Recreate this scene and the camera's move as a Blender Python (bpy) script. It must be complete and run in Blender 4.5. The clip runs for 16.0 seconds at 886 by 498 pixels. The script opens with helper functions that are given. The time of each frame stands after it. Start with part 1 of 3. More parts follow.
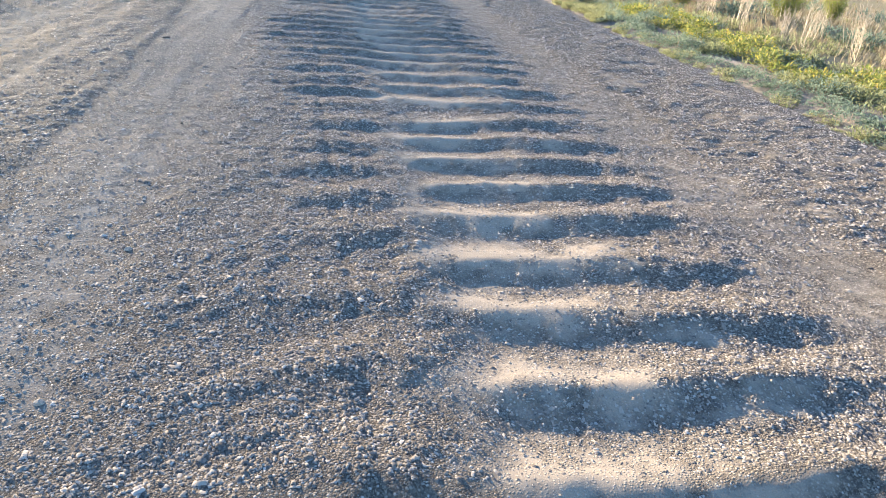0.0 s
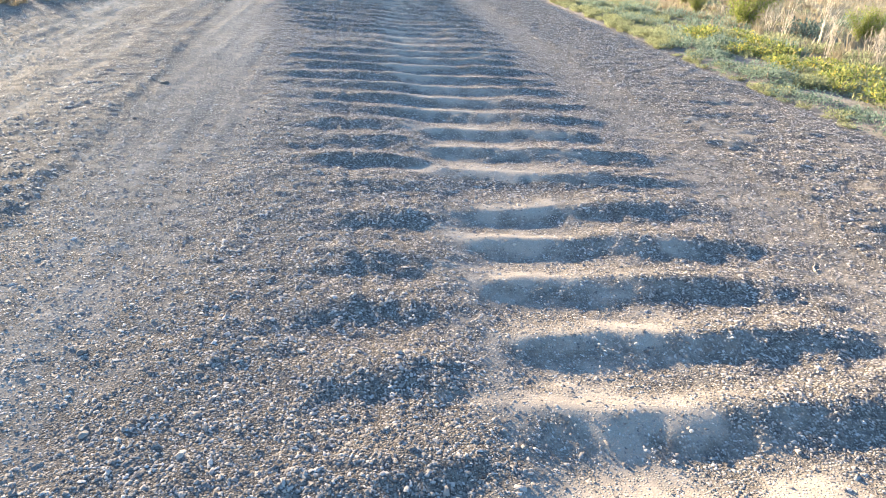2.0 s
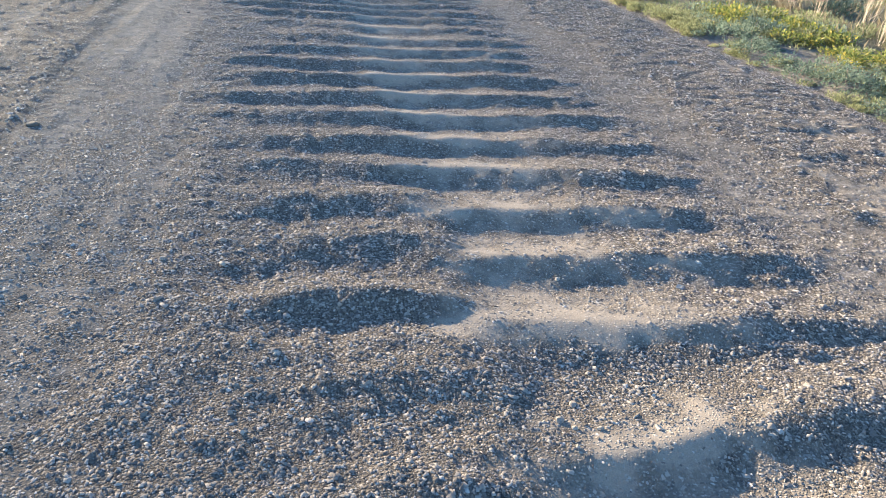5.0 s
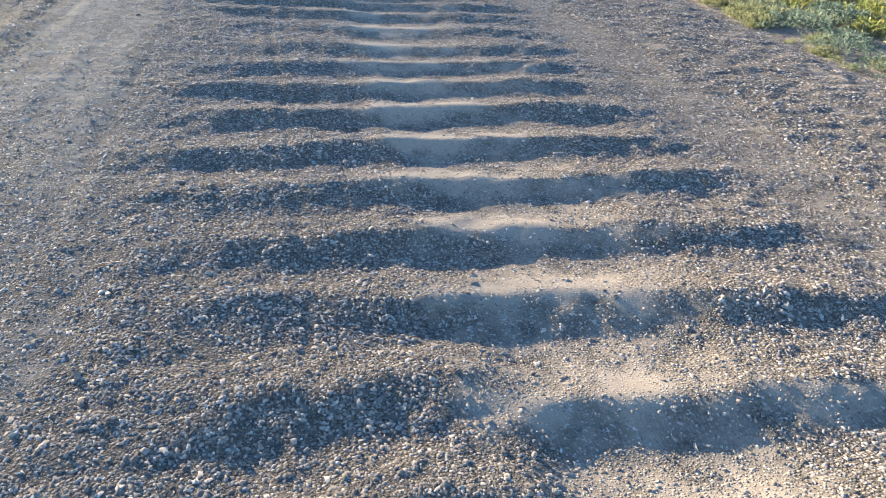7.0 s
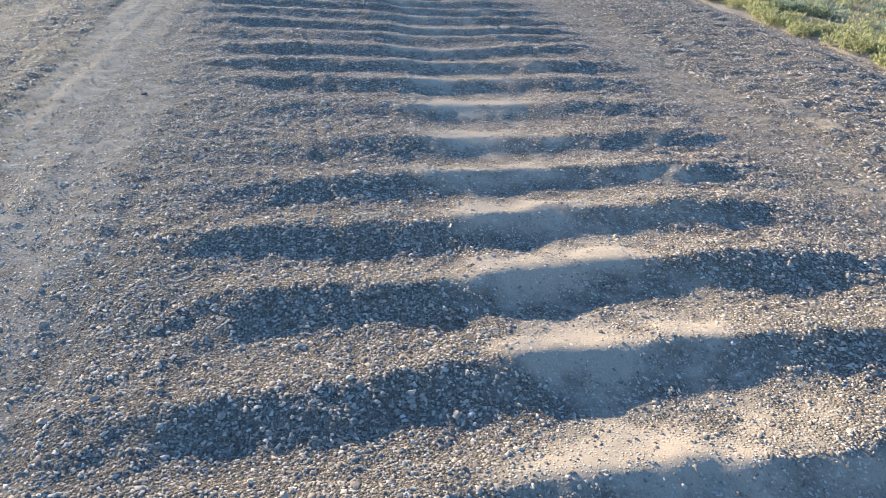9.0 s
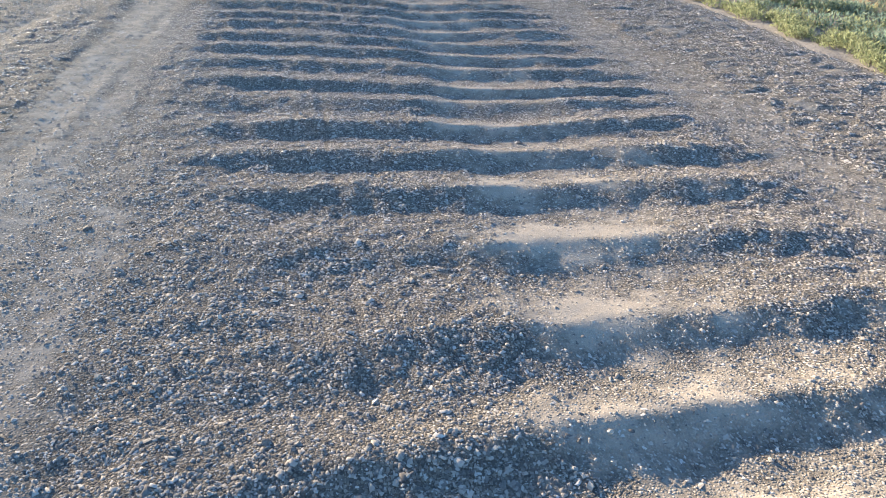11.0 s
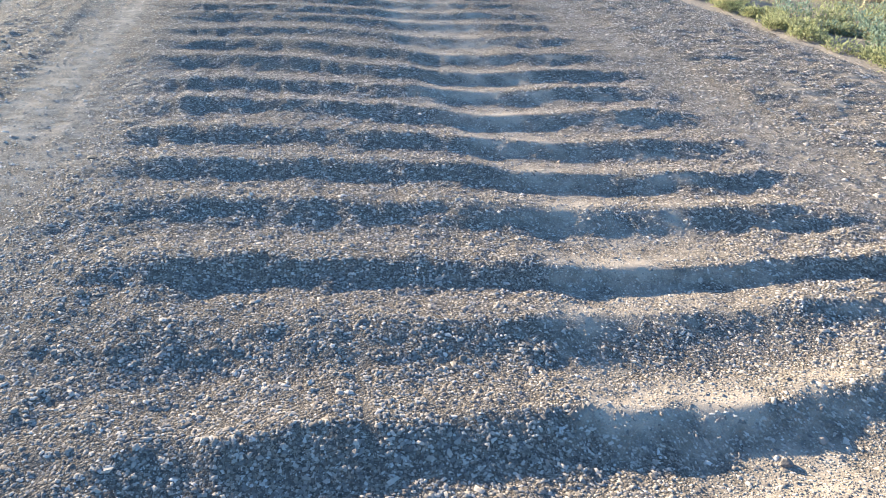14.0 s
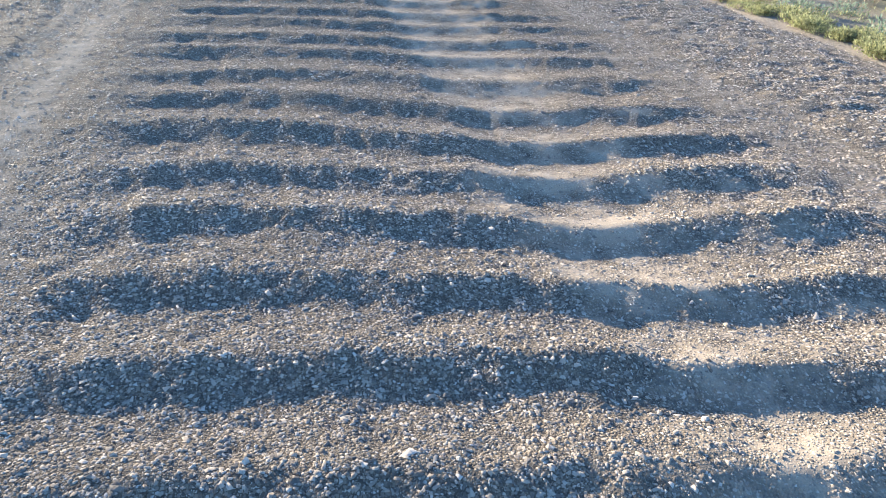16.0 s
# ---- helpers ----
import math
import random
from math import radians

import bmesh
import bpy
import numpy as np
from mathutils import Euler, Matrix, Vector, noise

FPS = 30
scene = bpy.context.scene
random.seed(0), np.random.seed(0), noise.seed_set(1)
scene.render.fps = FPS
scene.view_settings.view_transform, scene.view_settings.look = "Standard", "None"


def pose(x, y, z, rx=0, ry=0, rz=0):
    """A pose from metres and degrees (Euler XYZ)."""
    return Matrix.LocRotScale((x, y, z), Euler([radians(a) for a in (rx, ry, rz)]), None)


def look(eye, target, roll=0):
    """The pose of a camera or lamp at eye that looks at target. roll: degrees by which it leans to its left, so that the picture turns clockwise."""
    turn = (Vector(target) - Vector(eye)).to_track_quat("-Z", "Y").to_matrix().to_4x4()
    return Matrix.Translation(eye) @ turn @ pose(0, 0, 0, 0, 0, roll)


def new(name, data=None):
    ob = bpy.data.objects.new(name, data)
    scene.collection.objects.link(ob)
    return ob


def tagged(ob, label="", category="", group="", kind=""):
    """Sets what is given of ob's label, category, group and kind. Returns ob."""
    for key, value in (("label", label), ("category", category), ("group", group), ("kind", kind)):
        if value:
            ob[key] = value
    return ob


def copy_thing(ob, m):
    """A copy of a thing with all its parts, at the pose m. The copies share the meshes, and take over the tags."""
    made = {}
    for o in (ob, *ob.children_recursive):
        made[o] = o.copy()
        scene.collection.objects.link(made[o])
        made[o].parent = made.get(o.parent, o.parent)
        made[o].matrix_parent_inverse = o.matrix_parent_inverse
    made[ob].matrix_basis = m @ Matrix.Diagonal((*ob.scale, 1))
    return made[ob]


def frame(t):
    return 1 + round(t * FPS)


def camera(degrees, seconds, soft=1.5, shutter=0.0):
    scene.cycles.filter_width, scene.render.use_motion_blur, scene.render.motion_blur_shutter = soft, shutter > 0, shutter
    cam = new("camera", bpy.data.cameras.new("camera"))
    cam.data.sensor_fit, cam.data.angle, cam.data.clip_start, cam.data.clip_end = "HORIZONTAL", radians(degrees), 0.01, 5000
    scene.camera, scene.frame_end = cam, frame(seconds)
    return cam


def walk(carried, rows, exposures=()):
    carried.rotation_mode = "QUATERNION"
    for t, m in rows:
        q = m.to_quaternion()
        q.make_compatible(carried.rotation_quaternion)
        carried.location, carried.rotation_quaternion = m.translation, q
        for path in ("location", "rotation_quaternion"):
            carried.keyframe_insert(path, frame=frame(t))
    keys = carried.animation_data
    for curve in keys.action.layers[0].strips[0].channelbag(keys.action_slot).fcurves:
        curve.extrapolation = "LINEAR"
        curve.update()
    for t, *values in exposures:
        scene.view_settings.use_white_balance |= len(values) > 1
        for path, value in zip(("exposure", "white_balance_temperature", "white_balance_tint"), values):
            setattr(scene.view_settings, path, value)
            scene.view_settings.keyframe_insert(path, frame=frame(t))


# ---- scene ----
cam = camera(65.0, 16.0, soft=0.85)
PATH = [
    (0, (-0.011, -0.121, 1.525), (0.325, 1.651, 0.66), 5.5),
    (0.5, (0.028, 0.293, 1.514), (0.356, 2.075, 0.667), 5.0),
    (1, (-0.001, 0.698, 1.508), (0.309, 2.485, 0.664), 4.9),
    (1.5, (-0.061, 1.121, 1.5), (0.229, 2.912, 0.658), 4.7),
    (2, (-0.051, 1.54, 1.503), (0.211, 3.337, 0.666), 4.5),
    (2.5, (-0.059, 1.928, 1.5), (0.204, 3.727, 0.667), 4.8),
    (3, (-0.098, 2.311, 1.497), (0.193, 4.107, 0.667), 5.0),
    (3.2, (-0.088, 2.488, 1.482), (0.208, 4.28, 0.644), 5.0),
    (5.3, (-0.178, 4.108, 1.518), (0.217, 5.826, 0.573), 5.4),
    (5.5, (-0.185, 4.286, 1.505), (0.22, 5.996, 0.551), 5.5),
    (6, (-0.172, 4.688, 1.496), (0.269, 6.383, 0.53), 5.6),
    (6.5, (-0.1, 5.144, 1.486), (0.327, 6.839, 0.514), 5.1),
    (7, (-0.106, 5.603, 1.448), (0.289, 7.292, 0.452), 4.5),
    (7.5, (-0.126, 6.06, 1.455), (0.239, 7.747, 0.446), 3.9),
    (8, (-0.126, 6.53, 1.47), (0.206, 8.219, 0.452), 3.7),
    (8.5, (-0.207, 6.995, 1.482), (0.107, 8.696, 0.477), 3.5),
    (9, (-0.23, 7.439, 1.471), (0.084, 9.156, 0.496), 3.0),
    (9.5, (-0.226, 7.891, 1.468), (0.086, 9.613, 0.501), 2.7),
    (10, (-0.299, 8.365, 1.489), (0.013, 10.088, 0.521), 2.5),
    (10.2, (-0.324, 8.549, 1.499), (-0.011, 10.271, 0.53), 2.5),
    (12.3, (-0.494, 10.577, 1.494), (-0.114, 12.291, 0.536), 3.7),
    (12.5, (-0.506, 10.763, 1.486), (-0.123, 12.471, 0.519), 3.7),
    (13, (-0.538, 11.203, 1.507), (-0.139, 12.905, 0.535), 3.7),
    (13.5, (-0.497, 11.666, 1.489), (-0.098, 13.369, 0.518), 3.5),
    (14, (-0.526, 12.129, 1.481), (-0.132, 13.83, 0.507), 3.4),
    (14.5, (-0.562, 12.561, 1.487), (-0.158, 14.26, 0.512), 3.3),
    (15, (-0.533, 13.027, 1.474), (-0.129, 14.729, 0.505), 3.2),
    (15.5, (-0.589, 13.478, 1.471), (-0.171, 15.17, 0.489), 3.5),
    (16, (-0.608, 13.902, 1.458), (-0.177, 15.585, 0.466), 3.5),
]
walk(cam, [(t, look(eye, target, roll)) for t, eye, target, roll in PATH],
     exposures=((0.0, 3.22, 5230, 9.8), (0.7, 3.3, 5230, 9.8), (1.4, 3.35, 5230, 9.8), (2.1, 3.4, 5260, 9.8), (2.6, 3.12, 5180, 10.0), (3.0, 3.02, 5160, 9.8), (5.5, 2.94, 5100, 8.2), (10.0, 2.98, 5090, 8.2), (12.5, 3.18, 5070, 7.7), (16.0, 3.17, 5030, 7.7)))

# ---- world, sun ----
SUN_UP, SUN_LEFT = 11.5, 33.0          # degrees over the horizon, degrees to the left of the road
world = bpy.data.worlds.new("evening_sky")
scene.world = world
world.use_nodes = True
wn = world.node_tree
sky = wn.nodes.new("ShaderNodeTexSky")
sky.sky_type = "NISHITA"
sky.sun_disc = False
sky.air_density, sky.dust_density, sky.ozone_density = 1.0, 0.7, 2.3
sky.sun_elevation, sky.sun_rotation = radians(SUN_UP), radians(-SUN_LEFT)
wn.links.new(sky.outputs[0], wn.nodes["Background"].inputs[0])
wn.nodes["Background"].inputs[1].default_value = 0.0555
sun = new("sun", bpy.data.lights.new("sun", "SUN"))
sun.data.energy, sun.data.angle, sun.data.color = 4.8, radians(0.55), (1.0, 0.715, 0.395)
SUN_WAY = Vector((-math.sin(radians(SUN_LEFT)) * math.cos(radians(SUN_UP)),
                  math.cos(radians(SUN_LEFT)) * math.cos(radians(SUN_UP)), math.sin(radians(SUN_UP))))
sun.matrix_world = look(SUN_WAY * 50, (0, 0, 0))

# ---- materials ----


class Nodes:
    """A small builder for node materials."""

    def __init__(self, name):
        self.mat = bpy.data.materials.new(name)
        self.mat.use_nodes = True
        self.t = self.mat.node_tree
        self.t.nodes.clear()
        self.out = self.add("ShaderNodeOutputMaterial")

    def add(self, kind, ins=None, operation="", feature="", attribute_name="", data_type="", blend_type="", voronoi_dimensions=""):
        n = self.t.nodes.new(kind)
        if operation:
            n.operation = operation
        if feature:
            n.feature = feature
        if attribute_name:
            n.attribute_name = attribute_name
        if data_type:
            n.data_type = data_type
        if blend_type:
            n.blend_type = blend_type
        if voronoi_dimensions:
            n.voronoi_dimensions = voronoi_dimensions
        for k, v in (ins or {}).items():
            s = n.inputs[k]
            if isinstance(v, bpy.types.NodeSocket):
                self.t.links.new(v, s)
            else:
                s.default_value = v
        return n

    def pos(self):
        return self.add("ShaderNodeTexCoord").outputs["Object"]

    def noise(self, scale, detail=3.0, rough=0.55, vec=None):
        return self.add("ShaderNodeTexNoise", {"Vector": vec or self.pos(), "Scale": scale, "Detail": detail, "Roughness": rough}).outputs["Fac"]

    def ramp(self, fac, *stops):
        n = self.add("ShaderNodeValToRGB", {"Fac": fac})
        e = n.color_ramp.elements
        while len(e) < len(stops):
            e.new(0.5)
        for el, (p, c) in zip(e, stops):
            el.position, el.color = p, (*c, 1)
        return n.outputs["Color"]

    def mix(self, fac, a, b, mode="MIX"):
        n = self.add("ShaderNodeMix", data_type="RGBA", blend_type=mode)
        for k, v in ((0, fac), (6, a), (7, b)):
            if isinstance(v, bpy.types.NodeSocket):
                self.t.links.new(v, n.inputs[k])
            else:
                n.inputs[k].default_value = v if k == 0 else (*v, 1)
        return n.outputs[2]

    def maths(self, op, a, b=0.0, c=0.0):
        n = self.add("ShaderNodeMath", operation=op)
        for k, v in enumerate((a, b, c)):
            if isinstance(v, bpy.types.NodeSocket):
                self.t.links.new(v, n.inputs[k])
            else:
                n.inputs[k].default_value = v
        return n.outputs[0]

    def surface(self, colour, rough=0.9, bump=None, depth=0.01, strength=1.0, spec=0.2, chalky=0.4):
        b = self.add("ShaderNodeBsdfPrincipled", {"Base Color": colour if isinstance(colour, bpy.types.NodeSocket) else (*colour, 1),
                                                  "Roughness": rough, "Specular IOR Level": spec, "Diffuse Roughness": chalky})
        if bump is not None:
            n = self.add("ShaderNodeBump", {"Height": bump, "Distance": depth, "Strength": strength})
            self.t.links.new(n.outputs[0], b.inputs["Normal"])
        self.t.links.new(b.outputs[0], self.out.inputs[0])
        return self.mat


def road_material():
    """Pebbles of two sizes that stand out of soil with shade painted in, or sink under pale dust where the sheet's
    "dust" says so.
    """
    m = Nodes("gravel_road")
    p = m.pos()
    dust = m.add("ShaderNodeAttribute", attribute_name="dust").outputs["Fac"]
    patchy = m.noise(9.0, 4.0, 0.6, p)
    grain = m.noise(260.0, 2.0, 0.6, p)
    speck = m.noise(30.0, 5.0, 0.7, p)

    bent = m.add("ShaderNodeVectorMath", {0: m.add("ShaderNodeTexNoise", {"Vector": p, "Scale": 45.0, "Detail": 2.0}).outputs["Color"], 1: (0.006, 0.006, 0.0), 2: p}, operation="MULTIPLY_ADD").outputs[0]

    def pebbles(scale, tall):
        c = m.add("ShaderNodeTexVoronoi", {"Vector": bent, "Scale": scale}, voronoi_dimensions="2D")
        rgb = m.add("ShaderNodeSeparateColor", {"Color": c.outputs["Color"]})
        d = m.maths("MULTIPLY", c.outputs["Distance"], 2.0)
        dome = m.maths("MAXIMUM", m.maths("SUBTRACT", 1.0, m.maths("MULTIPLY", d, d)), 0.0)
        return m.maths("MULTIPLY", dome, m.maths("MULTIPLY_ADD", rgb.outputs[1], 0.7 * tall, 0.3 * tall)), rgb.outputs[0]

    h1, r1 = pebbles(84.0, 1.0)
    h2, r2 = pebbles(190.0, 0.62)
    tall = m.maths("MAXIMUM", h1, h2)
    which = m.maths("GREATER_THAN", h1, h2)
    # sheet stones toned down: shade between the loose pebbles is put into their colour
    tone1 = m.ramp(r1, (0.0, (0.07, 0.064, 0.058)), (0.4, (0.145, 0.126, 0.104)), (0.7, (0.215, 0.182, 0.142)), (0.93, (0.32, 0.274, 0.217)), (1.0, (0.46, 0.415, 0.36)))
    tone2 = m.ramp(r2, (0.0, (0.09, 0.081, 0.071)), (0.5, (0.175, 0.15, 0.119)), (0.9, (0.28, 0.238, 0.186)), (1.0, (0.42, 0.38, 0.33)))
    stone = m.mix(which, tone2, tone1)
    level = m.maths("ADD", m.maths("MULTIPLY", dust, 1.0), m.maths("MULTIPLY_ADD", patchy, 0.7, -0.30))
    level = m.maths("MAXIMUM", level, 0.06)
    stone = m.mix(m.ramp(level, (0.15, (0, 0, 0)), (0.5, (0.8, 0.8, 0.8))), stone, (0.43, 0.37, 0.295))
    show = m.add("ShaderNodeMapRange", {"Value": m.maths("SUBTRACT", tall, level), "From Min": -0.05, "From Max": 0.06}).outputs[0]
    pale = m.ramp(speck, (0.25, (0.225, 0.191, 0.148)), (0.75, (0.33, 0.28, 0.216)))
    pale = m.mix(m.ramp(grain, (0.35, (0, 0, 0)), (0.75, (1, 1, 1))), pale, (0.40, 0.338, 0.262))
    # bare soil, darkened to stand for the shade in gaps between pebbles
    shaded_soil = m.ramp(speck, (0.3, (0.05, 0.043, 0.035)), (0.7, (0.12, 0.102, 0.081)))
    bed = m.mix(m.ramp(level, (0.10, (0, 0, 0)), (0.42, (1, 1, 1))), shaded_soil, pale)
    colour = m.mix(show, bed, stone)
    h = m.maths("ADD", m.maths("MAXIMUM", tall, level), m.maths("MULTIPLY", grain, 0.09))
    return m.surface(colour, 0.95, h, 0.0055, 1.0, 0.02, 0.8)


def stone_material(name, dark=1.0):
    m = Nodes(name)
    r = m.add("ShaderNodeNewGeometry").outputs["Random Per Island"]
    o = m.add("ShaderNodeObjectInfo").outputs["Random"]
    r = m.maths("FRACT", m.maths("ADD", r, o))
    tone = m.ramp(r, *((at, tuple(dark * v for v in c)) for at, c in (
        (0.0, (0.07, 0.064, 0.060)), (0.3, (0.175, 0.153, 0.130)), (0.55, (0.305, 0.262, 0.208)), (0.78, (0.42, 0.365, 0.296)), (0.94, (0.455, 0.40, 0.33)), (1.0, (0.56, 0.51, 0.445)))))
    n = m.noise(160.0, 3.0)
    tone = m.mix(0.22, tone, m.ramp(n, (0.3, (0.18, 0.165, 0.15)), (0.7, (0.50, 0.43, 0.35))))
    return m.surface(tone, 0.8, n, 0.002, 0.6, 0.06, 0.6)


def verge_material():
    m = Nodes("verge_soil")
    p = m.pos()
    a = m.noise(1.3, 5.0, 0.6, p)
    b = m.noise(40.0, 4.0, 0.65, p)
    soil = m.ramp(b, (0.3, (0.14, 0.125, 0.109)), (0.7, (0.26, 0.228, 0.194)))
    litter = m.ramp(b, (0.3, (0.11, 0.10, 0.06)), (0.7, (0.27, 0.232, 0.145)))
    x = m.add("ShaderNodeSeparateXYZ", {0: p}).outputs[0]
    away = m.maths("MULTIPLY", m.maths("SUBTRACT", m.maths("ABSOLUTE", x), 5.0), 0.25)
    k = m.ramp(m.maths("ADD", away, m.maths("SUBTRACT", a, 0.5)), (0.0, (0, 0, 0)), (0.6, (1, 1, 1)))
    return m.surface(m.mix(k, soil, litter), 0.95, m.maths("ADD", a, b), 0.03, 0.8, 0.1)


def leaf_material(name, low, high, see=0.35, turned=None):
    m = Nodes(name)
    r = m.add("ShaderNodeNewGeometry").outputs["Random Per Island"]
    o = m.add("ShaderNodeObjectInfo").outputs["Random"]
    f = m.maths("FRACT", m.maths("ADD", r, m.maths("MULTIPLY", o, 0.37)))
    c = m.ramp(f, (0.0, low), (0.72, high), (0.86, turned or high))
    c = m.mix(0.25, c, m.ramp(m.noise(35.0, 2.0), (0.3, tuple(v * 0.5 for v in low)), (0.7, high)))
    d = m.add("ShaderNodeBsdfPrincipled", {"Base Color": c, "Roughness": 0.6, "Specular IOR Level": 0.25})
    t = m.add("ShaderNodeBsdfTranslucent", {"Color": c})
    s = m.add("ShaderNodeMixShader", {0: see, 1: d.outputs[0], 2: t.outputs[0]})
    m.t.links.new(s.outputs[0], m.out.inputs[0])
    return m.mat


ROAD = road_material()
GRAVEL = stone_material("loose_gravel")
PALE = stone_material("pale_stone", 1.1)
DARK = stone_material("dark_stone", 0.35)
GRIT = stone_material("pale_grit", 1.2)
SOIL = verge_material()
GREY_LEAF = leaf_material("grey_green_leaf", (0.06, 0.092, 0.064), (0.235, 0.285, 0.205), 0.38)
YELLOW_LEAF = leaf_material("yellow_green_leaf", (0.075, 0.11, 0.032), (0.27, 0.29, 0.070), 0.42, (0.50, 0.40, 0.085))
SHRUB_LEAF = leaf_material("shrub_leaf", (0.085, 0.12, 0.025), (0.30, 0.32, 0.075), 0.45)
STRAW = leaf_material("dry_straw", (0.15, 0.124, 0.075), (0.32, 0.268, 0.17), 0.35)
WEED_LEAF = leaf_material("olive_weed_leaf", (0.105, 0.125, 0.058), (0.33, 0.335, 0.17), 0.4)
TWIG = leaf_material("bleached_stem", (0.24, 0.195, 0.13), (0.44, 0.37, 0.27), 0.0)
WOOD = leaf_material("grey_twig", (0.16, 0.12, 0.09), (0.30, 0.24, 0.18), 0.0)

# ---- the road's shape ----
rng = np.random.default_rng(7)


def wave(x, y, size, seed):
    """Smooth uneven relief from -1 to 1 with lumps about size metres across."""
    r = np.random.default_rng(seed)
    n = 256
    g = r.uniform(-1, 1, (n, n))
    u, v = x / size + 61.3, y / size + 37.7
    i, j = np.floor(u).astype(int), np.floor(v).astype(int)
    a, b = u - i, v - j
    a, b = a * a * (3 - 2 * a), b * b * (3 - 2 * b)
    i0, i1, j0, j1 = i % n, (i + 1) % n, j % n, (j + 1) % n
    return (g[i0, j0] * (1 - a) + g[i1, j0] * a) * (1 - b) + (g[i0, j1] * (1 - a) + g[i1, j1] * a) * b


def step(x, a, b):
    t = np.clip((x - a) / (b - a), 0, 1)
    return t * t * (3 - 2 * t)


def band(x, a, b, soft):
    return step(x, a - soft, a + soft) * (1 - step(x, b - soft, b + soft))


AT = (-0.9, 0.15, 0.85, 2.0)           # where across the road a ripple's crest is given
left_set, right_set = [], []


def ripple(far_left, mid, wheel, right, tall=1.0, tall_left=None):
    """A crest that runs right across; the numbers say how far along the road it stands."""
    for s in (left_set, right_set):
        s.append(((far_left, mid, wheel, right), tall if tall_left is None else tall_left, tall))


def left_ripple(y, tall=0.6, lean=0.05):
    left_set.append(((y - 0.12, y + 0.02, y - lean, y - lean), tall, tall))


def right_ripple(wheel, right, tall=1.0):
    right_set.append(((wheel, wheel + 0.04, wheel, right), tall, tall))


for k in range(12):
    left_ripple(0.40 - 0.53 * (k + 1), 0.5)
    right_ripple(0.32 - 0.525 * (k + 1), 0.34 - 0.525 * (k + 1))
for y in (0.42, 0.93, 1.46, 2.01):
    left_ripple(y, 0.5)
left_ripple(2.53, 0.4)
left_ripple(3.18, 0.62)
left_ripple(3.71, 0.66)
left_ripple(4.19, 0.62)
left_ripple(4.68, 0.58)
left_ripple(5.23, 0.70)
left_ripple(5.74, 0.62)
left_ripple(6.28, 1.15, 0.14)
left_ripple(6.77, 0.75)
left_ripple(7.25, 0.7)
right_ripple(0.32, 0.34)
right_ripple(0.85, 0.86)
right_ripple(1.37, 1.36)
right_ripple(1.86, 1.87)
right_ripple(2.39, 2.33)
right_ripple(2.88, 2.88)
right_ripple(3.43, 3.45)
right_ripple(3.94, 3.95)
right_ripple(4.44, 4.42)
right_ripple(4.92, 4.92)
right_ripple(5.33, 5.50, 0.85)
right_ripple(6.03, 5.97, 0.8)
right_ripple(6.57, 6.53)
right_ripple(7.10, 7.06)
ripple(7.74, 7.68, 7.70, 7.54, 1.0, 0.65)
ripple(8.06, 8.19, 8.21, 8.17, 1.0, 0.6)
ripple(8.62, 8.66, 8.74, 8.77, 1.05, 0.65)
ripple(9.08, 9.20, 9.30, 9.26, 1.1, 0.9)
ripple(9.70, 9.72, 9.89, 9.82, 1.1, 0.95)
ripple(10.22, 10.23, 10.38, 10.35, 1.0, 0.9)
ripple(10.70, 10.80, 10.87, 10.88, 0.95, 0.75)
ripple(11.28, 11.33, 11.37, 11.39, 0.75, 0.35)
ripple(12.05, 12.01, 12.00, 11.98, 0.85, 0.6)
ripple(12.66, 12.59, 12.63, 12.58, 0.95, 0.85)
ripple(13.13, 13.10, 13.13, 13.11, 0.95, 0.9)
ripple(13.67, 13.63, 13.60, 13.68, 0.95, 0.85)
ripple(14.22, 14.15, 14.11, 14.11, 0.55, 0.5)
ripple(14.70, 14.56, 14.43, 14.40, 0.9, 0.85)
ripple(15.26, 15.13, 15.03, 14.90, 0.95, 0.85)
ripple(15.76, 15.62, 15.45, 15.36, 0.95, 0.85)
ripple(16.28, 16.09, 15.96, 15.86, 1.0, 0.85)
ripple(16.85, 16.63, 16.47, 16.46, 1.0, 0.9)
ripple(17.37, 17.13, 17.00, 17.00, 0.95, 0.9)
ripple(18.02, 17.67, 17.50, 17.54, 1.05, 1.0)
ripple(18.56, 18.29, 18.10, 18.03, 1.0, 0.95)
ripple(19.05, 18.95, 18.77, 18.71, 1.0, 0.85)
ripple(19.72, 19.53, 19.45, 19.32, 0.95, 0.95)
ripple(20.14, 20.06, 19.98, 19.87, 0.9, 0.7)
ripple(20.80, 20.66, 20.57, 20.50, 0.95, 0.9)
ripple(21.32, 21.26, 21.15, 21.05, 0.95, 0.9)
for k in range(1, 24):
    y = 21.28 + 0.545 * k + 0.05 * math.sin(k * 2.1)
    ripple(y + 0.12, y, y - 0.1, y - 0.15, 0.9, 0.8)
TALL = 0.051                            # metres from trough to crest


